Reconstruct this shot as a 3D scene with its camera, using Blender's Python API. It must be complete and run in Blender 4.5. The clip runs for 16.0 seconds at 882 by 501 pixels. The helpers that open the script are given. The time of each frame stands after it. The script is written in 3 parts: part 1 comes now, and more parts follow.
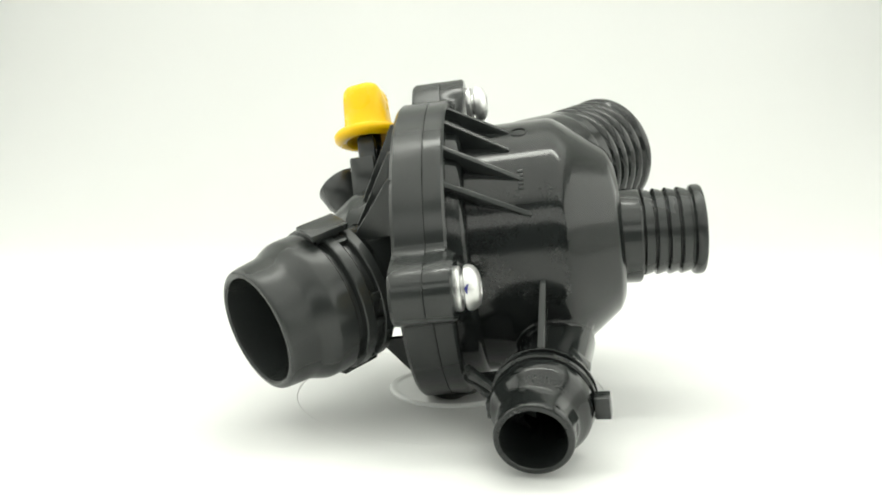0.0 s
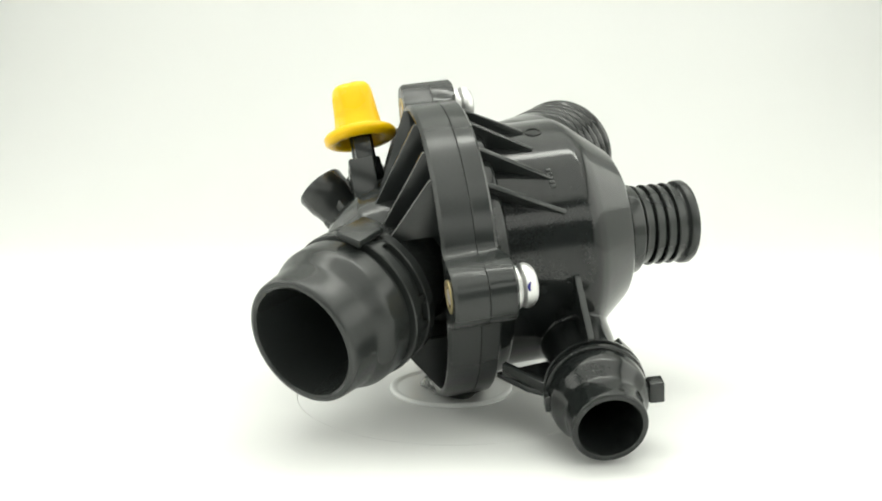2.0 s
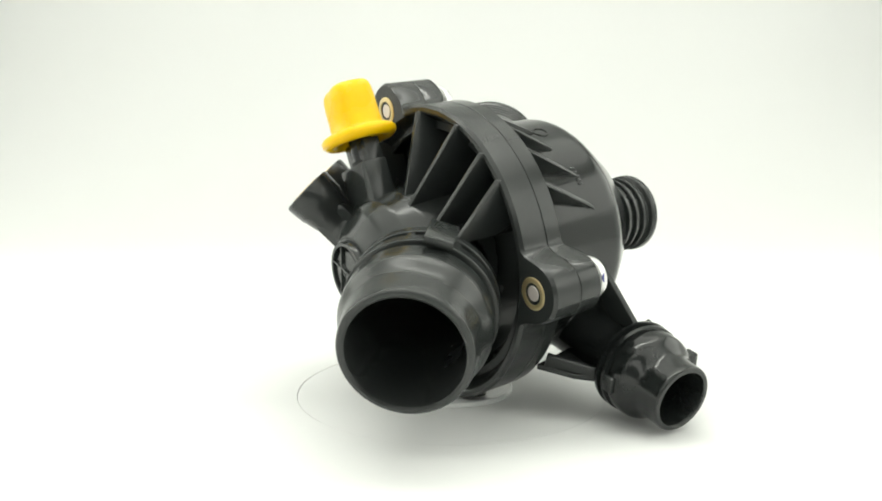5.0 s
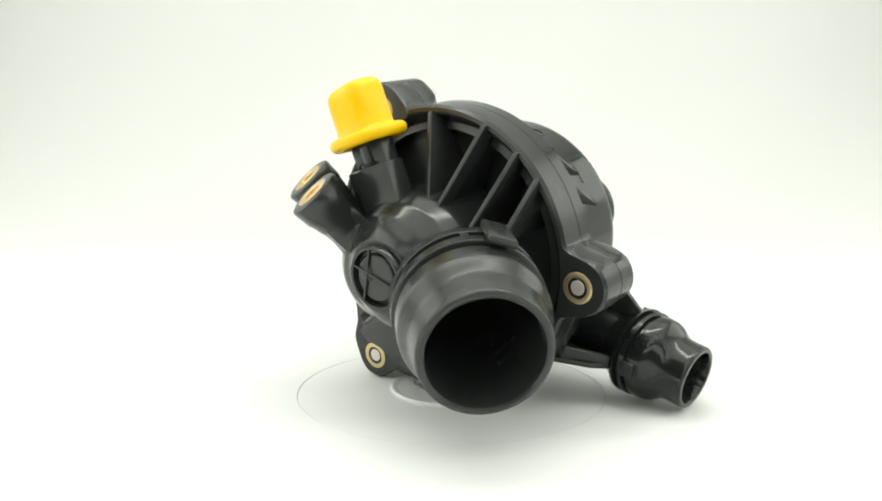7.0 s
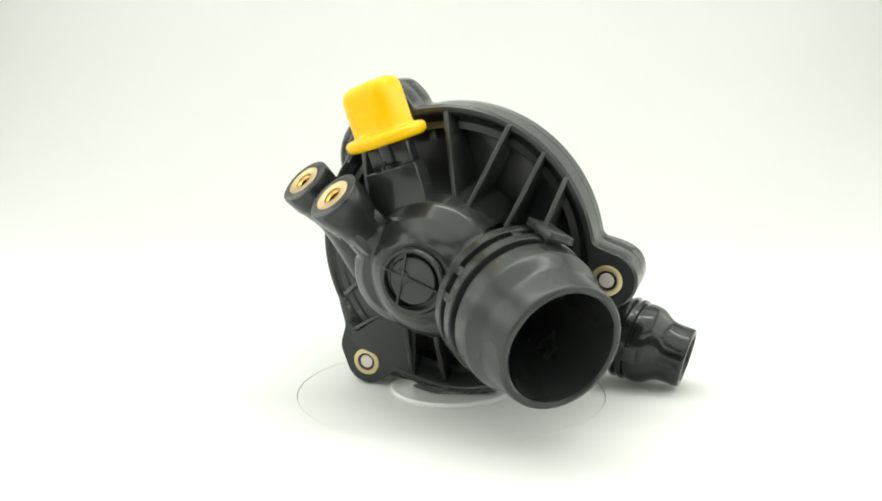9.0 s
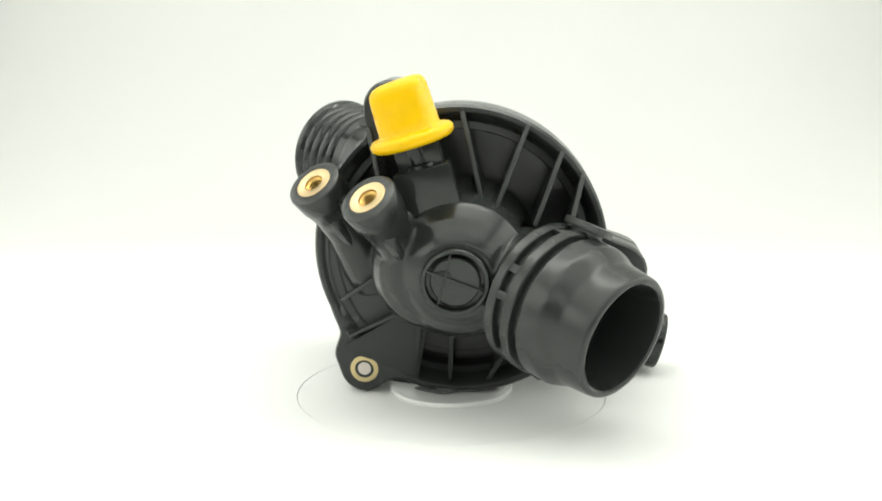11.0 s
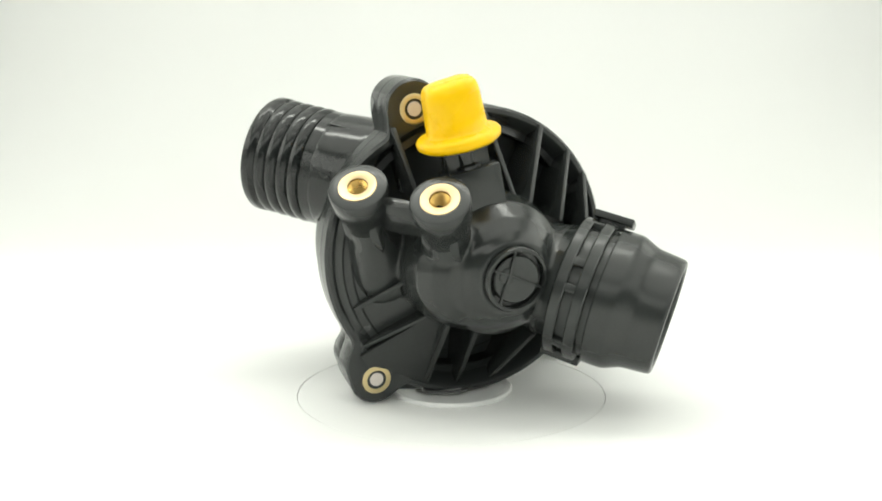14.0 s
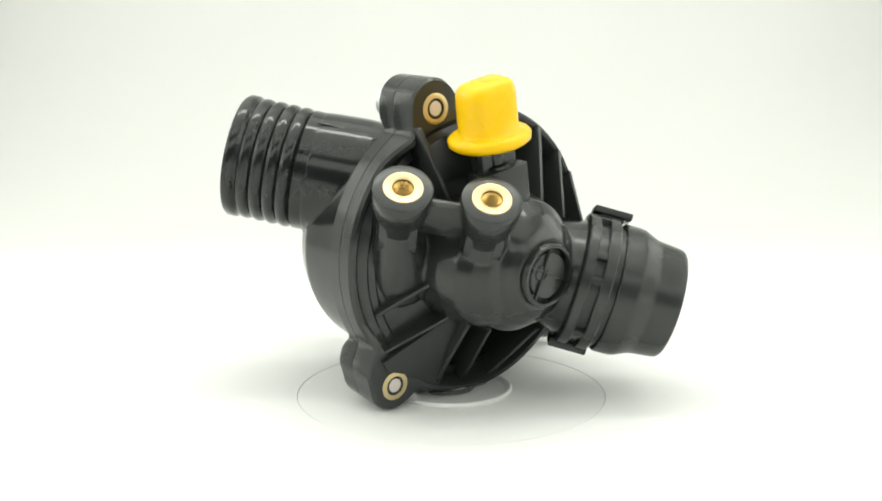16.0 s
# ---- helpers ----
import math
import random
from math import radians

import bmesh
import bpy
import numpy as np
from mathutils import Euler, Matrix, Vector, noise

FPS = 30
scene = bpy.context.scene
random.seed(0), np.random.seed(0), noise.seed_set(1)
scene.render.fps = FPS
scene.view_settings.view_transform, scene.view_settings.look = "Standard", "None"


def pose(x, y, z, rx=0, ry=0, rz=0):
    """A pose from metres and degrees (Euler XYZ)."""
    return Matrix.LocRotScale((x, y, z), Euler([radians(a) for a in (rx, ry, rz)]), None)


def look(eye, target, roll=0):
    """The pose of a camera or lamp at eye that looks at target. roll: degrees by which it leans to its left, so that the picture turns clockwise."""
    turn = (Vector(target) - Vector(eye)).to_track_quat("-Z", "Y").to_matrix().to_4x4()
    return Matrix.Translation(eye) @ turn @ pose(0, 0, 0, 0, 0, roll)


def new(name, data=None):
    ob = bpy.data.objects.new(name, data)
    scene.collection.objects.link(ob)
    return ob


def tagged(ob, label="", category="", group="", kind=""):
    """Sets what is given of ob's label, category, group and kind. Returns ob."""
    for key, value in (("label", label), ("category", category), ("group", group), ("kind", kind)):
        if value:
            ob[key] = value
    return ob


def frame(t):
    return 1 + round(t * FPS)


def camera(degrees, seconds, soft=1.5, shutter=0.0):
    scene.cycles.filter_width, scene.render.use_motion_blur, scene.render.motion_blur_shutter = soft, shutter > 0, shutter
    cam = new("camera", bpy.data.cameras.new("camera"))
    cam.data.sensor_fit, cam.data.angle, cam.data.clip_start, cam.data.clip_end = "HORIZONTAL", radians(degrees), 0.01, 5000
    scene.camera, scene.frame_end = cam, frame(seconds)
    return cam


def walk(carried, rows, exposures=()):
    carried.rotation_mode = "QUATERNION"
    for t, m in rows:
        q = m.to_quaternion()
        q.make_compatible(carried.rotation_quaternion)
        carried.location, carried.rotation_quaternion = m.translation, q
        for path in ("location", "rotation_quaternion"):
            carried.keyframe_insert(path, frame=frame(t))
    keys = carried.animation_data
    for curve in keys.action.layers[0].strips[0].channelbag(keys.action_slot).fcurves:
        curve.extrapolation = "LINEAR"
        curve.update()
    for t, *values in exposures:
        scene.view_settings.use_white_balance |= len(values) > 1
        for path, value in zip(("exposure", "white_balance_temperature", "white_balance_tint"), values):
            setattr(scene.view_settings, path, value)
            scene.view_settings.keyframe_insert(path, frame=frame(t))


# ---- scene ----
cam = camera(56.44, 16.0, soft=1.8)
# The camera stands still, a hand's length from the turning part.
EYE = pose(0.0, -0.300, 0.0972, 90 - 8.066, 0, 0.718)
walk(cam, [(0.0, EYE), (16.0, EYE)])

# The turntable's angle in degrees, by the second.
TURN = [(0.0, 0.0), (0.5, 3.98), (1.0, 8.14), (1.5, 12.12), (2.0, 16.18), (2.5, 20.17), (3.0, 24.31), (3.5, 28.37),
        (4.0, 32.6), (4.6, 37.6), (5.2, 42.6), (5.8, 47.6), (6.5, 53.41), (7.0, 57.54), (7.5, 61.56), (8.0, 65.75),
        (8.5, 69.96), (9.0, 74.3), (9.6, 79.5), (10.2, 84.7), (10.8, 89.9), (11.5, 95.97), (12.0, 100.25),
        (12.5, 104.56), (13.0, 108.95), (13.5, 113.34), (14.0, 117.77), (14.5, 122.16), (15.0, 126.54),
        (15.5, 130.88), (16.0, 135.23)]

# ---- light: a white photo tent with an LED strip and added fill lights ----
world = bpy.data.worlds.new("studio")
scene.world = world
world.use_nodes = True
world.node_tree.nodes["Background"].inputs["Color"].default_value = (0.93, 1.0, 0.95, 1)
world.node_tree.nodes["Background"].inputs["Strength"].default_value = 0.10


def area_lamp(name, eye, target, sx, sy, watts, colour):
    d = bpy.data.lights.new(name, "AREA")
    d.shape, d.size, d.size_y, d.energy, d.color = "RECTANGLE", sx, sy, watts, colour
    ob = new(name, d)
    ob.matrix_world = look(eye, target)
    return ob


area_lamp("led_strip_top", (0.0, 0.0, 0.60), (0, 0, 0), 0.62, 0.04, 1.3, (0.982, 1.0, 0.92))
# Unseen front light for the highlight bands, widened to fill the floor's shadow.
area_lamp("front_light", (0.0, -0.88, 0.50), (0, 0, 0.05), 1.5, 0.22, 2.3, (0.982, 1.0, 0.92))
# Broad overhead fill under the roof, added to soften the floor shadows.
area_lamp("overhead_fill", (0.0, -0.14, 0.63), (0, -0.14, 0), 1.0, 0.95, 3.5, (0.982, 1.0, 0.92))
# Unseen fill from both sides, added to lift the shadow beneath the part.
for x in (-0.6, 0.6):
    area_lamp("side_fill", (x, -0.06, 0.27), (0, -0.06, 0.12), 1.05, 0.5, 2.65, (0.982, 1.0, 0.92))
scene.view_settings.exposure = -0.33


# ---- materials ----
def material(name):
    m = bpy.data.materials.new(name)
    m.use_nodes = True
    return m, m.node_tree, m.node_tree.nodes["Principled BSDF"]


def surface(name, colour, rough, metal=0.0, grain=900.0, bump=0.08, vary=0.25, rough_vary=0.35, stain=45.0, specular=0.5):
    """A procedural surface: colour with large stains and fine grain, uneven gloss, fine relief."""
    m, t, b = material(name)
    co = t.nodes.new("ShaderNodeTexCoord")
    big = t.nodes.new("ShaderNodeTexNoise")
    big.inputs["Scale"].default_value, big.inputs["Detail"].default_value = stain, 4
    fine = t.nodes.new("ShaderNodeTexNoise")
    fine.inputs["Scale"].default_value, fine.inputs["Detail"].default_value = grain, 3
    for nz in (big, fine):
        t.links.new(co.outputs["Object"], nz.inputs["Vector"])
    ramp = t.nodes.new("ShaderNodeMixRGB")
    ramp.inputs[1].default_value = (*[c * (1 - vary) for c in colour], 1)
    ramp.inputs[2].default_value = (*[min(1, c * (1 + vary)) for c in colour], 1)
    mix = t.nodes.new("ShaderNodeMath")
    mix.operation = "MULTIPLY_ADD"
    mix.inputs[1].default_value = 0.4
    half = t.nodes.new("ShaderNodeMath")
    half.operation = "MULTIPLY"
    half.inputs[1].default_value = 0.6
    t.links.new(big.outputs["Fac"], half.inputs[0])
    t.links.new(fine.outputs["Fac"], mix.inputs[0])
    t.links.new(half.outputs[0], mix.inputs[2])
    t.links.new(mix.outputs[0], ramp.inputs[0])
    t.links.new(ramp.outputs[0], b.inputs["Base Color"])
    rr = t.nodes.new("ShaderNodeMapRange")
    rr.inputs["To Min"].default_value, rr.inputs["To Max"].default_value = rough * (1 - rough_vary), rough * (1 + rough_vary)
    t.links.new(big.outputs["Fac"], rr.inputs["Value"])
    t.links.new(rr.outputs["Result"], b.inputs["Roughness"])
    bp = t.nodes.new("ShaderNodeBump")
    bp.inputs["Strength"].default_value, bp.inputs["Distance"].default_value = bump, 0.0004
    t.links.new(fine.outputs["Fac"], bp.inputs["Height"])
    t.links.new(bp.outputs["Normal"], b.inputs["Normal"])
    b.inputs["Metallic"].default_value = metal
    b.inputs["Specular IOR Level"].default_value = specular
    return m


BLACK = surface("black_moulded_plastic", (0.023, 0.026, 0.025), 0.17, grain=1400, bump=0.012, vary=0.3)
GLOSS = surface("glossy_black_plastic", (0.013, 0.015, 0.0145), 0.13, grain=1400, bump=0.004, vary=0.3)
MATT = surface("matt_black_plastic", (0.025, 0.028, 0.027), 0.26, grain=1600, bump=0.07, vary=0.3, rough_vary=0.14)
YELLOW = surface("yellow_vinyl", (0.96, 0.57, 0.0), 0.30, specular=0.3, grain=500, bump=0.05, vary=0.06)
BRASS = surface("brass", (0.74, 0.56, 0.32), 0.42, metal=1.0, grain=1800, bump=0.12, vary=0.15)
STEEL = surface("zinc_plated_steel", (0.80, 0.80, 0.79), 0.42, metal=1.0, grain=1500, bump=0.15, vary=0.2)
GOLD = surface("threaded_brass", (0.62, 0.40, 0.12), 0.30, metal=1.0, grain=1800, bump=0.1, vary=0.15)
PALE = surface("dull_brass", (0.66, 0.54, 0.29), 0.42, metal=0.85, grain=1800, bump=0.15, vary=0.2)
TIP = surface("dull_steel", (0.72, 0.66, 0.62), 0.55, metal=0.6, vary=0.1)
BLUE = surface("blue_paint_mark", (0.02, 0.025, 0.22), 0.5, vary=0.3)
PAPER = surface("white_backdrop_paper", (0.87, 0.875, 0.864), 0.7, grain=700, bump=0.02, vary=0.015, stain=9)
DISC = surface("white_turntable_plastic", (0.868, 0.873, 0.862), 0.7, grain=700, bump=0.01, vary=0.015, stain=20)
PUTTY = surface("clear_putty", (0.75, 0.76, 0.75), 0.06, grain=260, bump=0.5, vary=0.2)
PUTTY.node_tree.nodes["Principled BSDF"].inputs["Transmission Weight"].default_value = 0.85
CLEAR = surface("milky_acrylic", (0.84, 0.85, 0.84), 0.24, grain=300, bump=0.01, vary=0.03)

# ---- the housing's own frame: u across, v up, w along its axis (mm), to metres round the turning axis ----
HOUSING = Matrix(((0.1008, -0.1244, 0.9871, -2.0), (0.9949, 0.0126, -0.1000, -3.1), (0.0, 0.9922, 0.1250, 56.2), (0, 0, 0, 1)))
TO_WORLD = Matrix.Diagonal((0.001, 0.001, 0.001, 1)) @ HOUSING


def part(name, bm, mat, parent, label="", smooth=40, mm=True, mend=True):
    """Link a bmesh (in the housing's millimetres) as one mesh under a thing or part."""
    if mm:
        bm.transform(TO_WORLD)
    if mend:
        bmesh.ops.recalc_face_normals(bm, faces=bm.faces)
    me = bpy.data.meshes.new(name)
    for f in bm.faces:
        f.smooth = True
    for e in bm.edges:
        if len(e.link_faces) == 2 and e.calc_face_angle(0) > radians(smooth):
            e.smooth = False
    bm.to_mesh(me)
    bm.free()
    me.materials.append(mat)
    ob = new(name, me)
    ob.parent = parent
    if label:
        ob["label"] = label
    return ob


def fuse(ob, voxel=0.0007, rounds=6, factor=0.6):
    """Melt the overlapping solids of one part into a single moulded skin with soft fillets."""
    r = ob.modifiers.new("skin", "REMESH")
    r.mode, r.voxel_size, r.use_smooth_shade = "VOXEL", voxel, True
    s = ob.modifiers.new("soft", "SMOOTH")
    s.iterations, s.factor = rounds, factor
    return ob


def hollow(ob, rim_at, way, radius, near, far):
    """Open a bore in a moulded skin: everything within the radius of the axis, between two depths, goes."""
    skin = bpy.data.meshes.new_from_object(ob.evaluated_get(bpy.context.evaluated_depsgraph_get()))
    ob.modifiers.clear()
    bm = bmesh.new()
    bm.from_mesh(skin)
    at, z = TO_WORLD @ Vector(rim_at), (TO_WORLD.to_3x3() @ Vector(way)).normalized()
    gone = []
    for v in bm.verts:
        d = v.co - at
        s = d.dot(z) * 1000
        if far < s < near and (d - z * d.dot(z)).length * 1000 < radius:
            gone.append(v)
    bmesh.ops.delete(bm, geom=gone, context="VERTS")
    for f in bm.faces:
        f.smooth = True
    bm.to_mesh(skin)
    bm.free()
    ob.data = skin


def frame_of(origin, way):
    """A frame at origin whose z axis is way."""
    q = Vector(way).normalized().to_track_quat("Z", "Y")
    return Matrix.Translation(origin) @ q.to_matrix().to_4x4()


def lathe(bm, loop, origin=(0, 0, 0), way=(0, 0, 1), seg=72, closed=True):
    """Turn a loop of (along, radius) about way. Zero radii make poles."""
    m = frame_of(origin, way)
    rings = []
    for s, r in loop:
        if r < 1e-6:
            rings.append([bm.verts.new(m @ Vector((0, 0, s)))])
        else:
            rings.append([bm.verts.new(m @ Vector((r * math.cos(a), r * math.sin(a), s)))
                          for a in [2 * math.pi * k / seg for k in range(seg)]])
    pairs = list(zip(rings, rings[1:]))
    if closed:
        pairs.append((rings[-1], rings[0]))
    for a, b in pairs:
        for k in range(seg):
            j = (k + 1) % seg
            if len(a) == 1 and len(b) == 1:
                continue
            if len(a) == 1:
                bm.faces.new((a[0], b[k], b[j]))
            elif len(b) == 1:
                bm.faces.new((a[k], a[j], b[0]))
            else:
                bm.faces.new((a[k], a[j], b[j], b[k]))
    return bm


def solid(bm, loop, origin=(0, 0, 0), way=(0, 0, 1), seg=72):
    """A turned solid: the profile from end to end, with flat ends."""
    return lathe(bm, [(loop[0][0], 0)] + list(loop) + [(loop[-1][0], 0)], origin, way, seg, closed=False)


def soften(loop, rounds=3):
    """Cut the corners of an open profile again and again; its ends stay."""
    for _ in range(rounds):
        out = [loop[0]]
        for (a, b), (c, d) in zip(loop, loop[1:]):
            out += [(a * 0.75 + c * 0.25, b * 0.75 + d * 0.25), (a * 0.25 + c * 0.75, b * 0.25 + d * 0.75)]
        loop = out + [loop[-1]]
    return loop


def lean(u, v):
    """The flange leans a little against the bore; its upper lug is set further back."""
    r = math.hypot(u, v)
    lug = max(0.0, min(1.0, (rim(math.atan2(v, u)) - 52.7) / 2.0, (r - 48.0) / 2.0))
    return 0.030 * v + 1.4 * lug * (v > 30)


def polar(bm, fun, seg=360):
    """A closed ring whose section, a list of (radius, w), changes with the angle."""
    rows = []
    for k in range(seg):
        a = 2 * math.pi * k / seg
        rows.append([bm.verts.new((r * math.cos(a), r * math.sin(a), w + lean(r * math.cos(a), r * math.sin(a)))) for r, w in fun(a)])
    for k in range(seg):
        a, b = rows[k], rows[(k + 1) % seg]
        n = len(a)
        for i in range(n):
            bm.faces.new((a[i], a[(i + 1) % n], b[(i + 1) % n], b[i]))
    return bm


def plate(bm, outline, thick, bevel=0.35):
    """A flat web: the outline (points in one plane) given thickness about its plane."""
    p = [Vector(q) for q in outline]
    n = Vector((0, 0, 0))
    for i in range(1, len(p) - 1):
        n += (p[i] - p[0]).cross(p[i + 1] - p[0])
    n.normalize()
    a = [bm.verts.new(q + n * thick / 2) for q in p]
    b = [bm.verts.new(q - n * thick / 2) for q in p]
    faces = [bm.faces.new(a), bm.faces.new(b[::-1])]
    for i in range(len(p)):
        j = (i + 1) % len(p)
        faces.append(bm.faces.new((a[j], a[i], b[i], b[j])))
    if bevel:
        edges = list({e for f in faces for e in f.edges})
        bmesh.ops.bevel(bm, geom=edges, offset=bevel, segments=2, affect="EDGES", profile=0.5)
    return bm


def block(bm, m, sx, sy, sz, bevel=0.5):
    """A bevelled block of that size in the frame m."""
    made = bmesh.ops.create_cube(bm, size=1, matrix=m @ Matrix.Diagonal((sx, sy, sz, 1)))
    edges = list({e for v in made["verts"] for e in v.link_edges})
    bmesh.ops.bevel(bm, geom=edges, offset=bevel, segments=2, affect="EDGES", profile=0.5)
    return bm


# ---- the setting ----
BED = 0.0019  # height of the sheet and the turntable


def make_ground():
    """A seamless white sheet with a round opening for the turntable, swept up into a backdrop."""
    bm = bmesh.new()
    n = 128
    hole = [[bm.verts.new((r * math.cos(2 * math.pi * k / n), r * math.sin(2 * math.pi * k / n), z)) for k in range(n)]
            for r, z in ((0.05728, -0.006), (0.05728, 0.0001), (0.0574, 0.0002), (0.0578, 0.0002), (0.08, 0.0002))]
    # from the round opening out to a square
    out = []
    for k in range(n):
        c, q = math.cos(2 * math.pi * k / n), math.sin(2 * math.pi * k / n)
        m = max(abs(c), abs(q))
        out.append(bm.verts.new((0.30 * c / m, 0.30 * q / m, 0.0002)))
    hole.append(out)
    for a, b in zip(hole, hole[1:]):
        for k in range(n):
            bm.faces.new((a[k], a[(k + 1) % n], b[(k + 1) % n], b[k]))
    prof = [(-0.9, 0.0), (-0.30, 0.0), (0.30, 0.0), (0.42, 0.0)]
    prof += [(0.42 + 0.36 * math.sin(a), 0.36 - 0.36 * math.cos(a)) for a in [radians(k * 5) for k in range(1, 19)]]
    prof += [(0.78, 0.64)]
    xs = (-0.618, -0.30, 0.30, 0.618)
    rows = [[bm.verts.new((x, y, z + 0.0002)) for x in xs] for y, z in prof]
    for i, (a, b) in enumerate(zip(rows, rows[1:])):
        for k in range(3):
            if not (i == 1 and k == 1):
                bm.faces.new((a[k], a[k + 1], b[k + 1], b[k]))
    bmesh.ops.remove_doubles(bm, verts=bm.verts, dist=1e-5)
    bm.normal_update()
    bmesh.ops.reverse_faces(bm, faces=[f for f in bm.faces if f.normal.z < -0.01 or (abs(f.normal.z) <= 0.01 and f.normal.y > 0.5)])
    bm.transform(pose(0, 0, BED))
    tagged(part("ground", bm, PAPER, None, mm=False, mend=False, smooth=15), "seamless white paper sweep under and behind the turntable", "backdrop", kind="structure")


def make_tent():
    """The white sides and roof of the photo box; its front is open."""
    for name, x in (("wall_left", -0.62), ("wall_right", 0.62)):
        bm = bmesh.new()
        block(bm, pose(x, 0.04, 0.32), 0.01, 1.50, 0.66, bevel=0.002)
        tagged(part(name, bm, PAPER, None, mm=False), "plain white side panel of the photo box", "wall", kind="structure")
    bm = bmesh.new()
    block(bm, pose(0, 0.04, 0.645), 1.25, 1.50, 0.01, bevel=0.002)
    tagged(part("ceiling", bm, PAPER, None, mm=False), "plain white roof panel of the photo box", "ceiling", kind="structure")


def make_turntable():
    root = tagged(new("turntable"), "white round motorised turntable sunk in the white sheet", "turntable")
    bm = bmesh.new()
    solid(bm, [(-0.005, 0.0571), (-0.0002, 0.0571), (0.0001, 0.0570), (0.0001, 0.0567), (0.0001, 0.0225)], seg=160)
    part("disc", bm, DISC, root, mm=False, smooth=15)
    bm = bmesh.new()
    lathe(bm, [(0.0002, 0.0228), (0.0010, 0.0230), (0.0017, 0.0224), (0.0018, 0.0216), (0.0012, 0.0206), (0.0010, 0.0196), (0.0010, 0.0), (0.0002, 0.0)], seg=120, closed=False)
    part("hub", bm, CLEAR, root, "glossy clear centre pad with a raised lip", mm=False)
    return root


# ---- the thermostat housing ----
LUGS = ((-56.3, -5.6, 10.2), (34.8, -43.8, 9.3), (22.9, 50.6, 10.3))
SWELLS = ((39.0, -38.0, 7.2),)
FLANGE_R = 52.5


def rim_table(shrink=0.0):
    """The flange's outer radius by the degree: a circle with three rounded screw lugs."""
    out = []
    for k in range(360):
        a = radians(k)
        c, s = math.cos(a), math.sin(a)
        r = FLANGE_R
        for u, v, q in LUGS + SWELLS:
            b = u * c + v * s
            disc = b * b - (u * u + v * v - q * q)
            if disc > 0 and b > 0:
                r = max(r, b + math.sqrt(disc))
        out.append(r)
    for _ in range(6):
        out = [(out[k - 1] + out[k] * 2 + out[(k + 1) % 360]) / 4 for k in range(360)]
    return [r - shrink for r in out]


RIM = rim_table()


def rim(a):
    return RIM[round(math.degrees(a)) % 360]


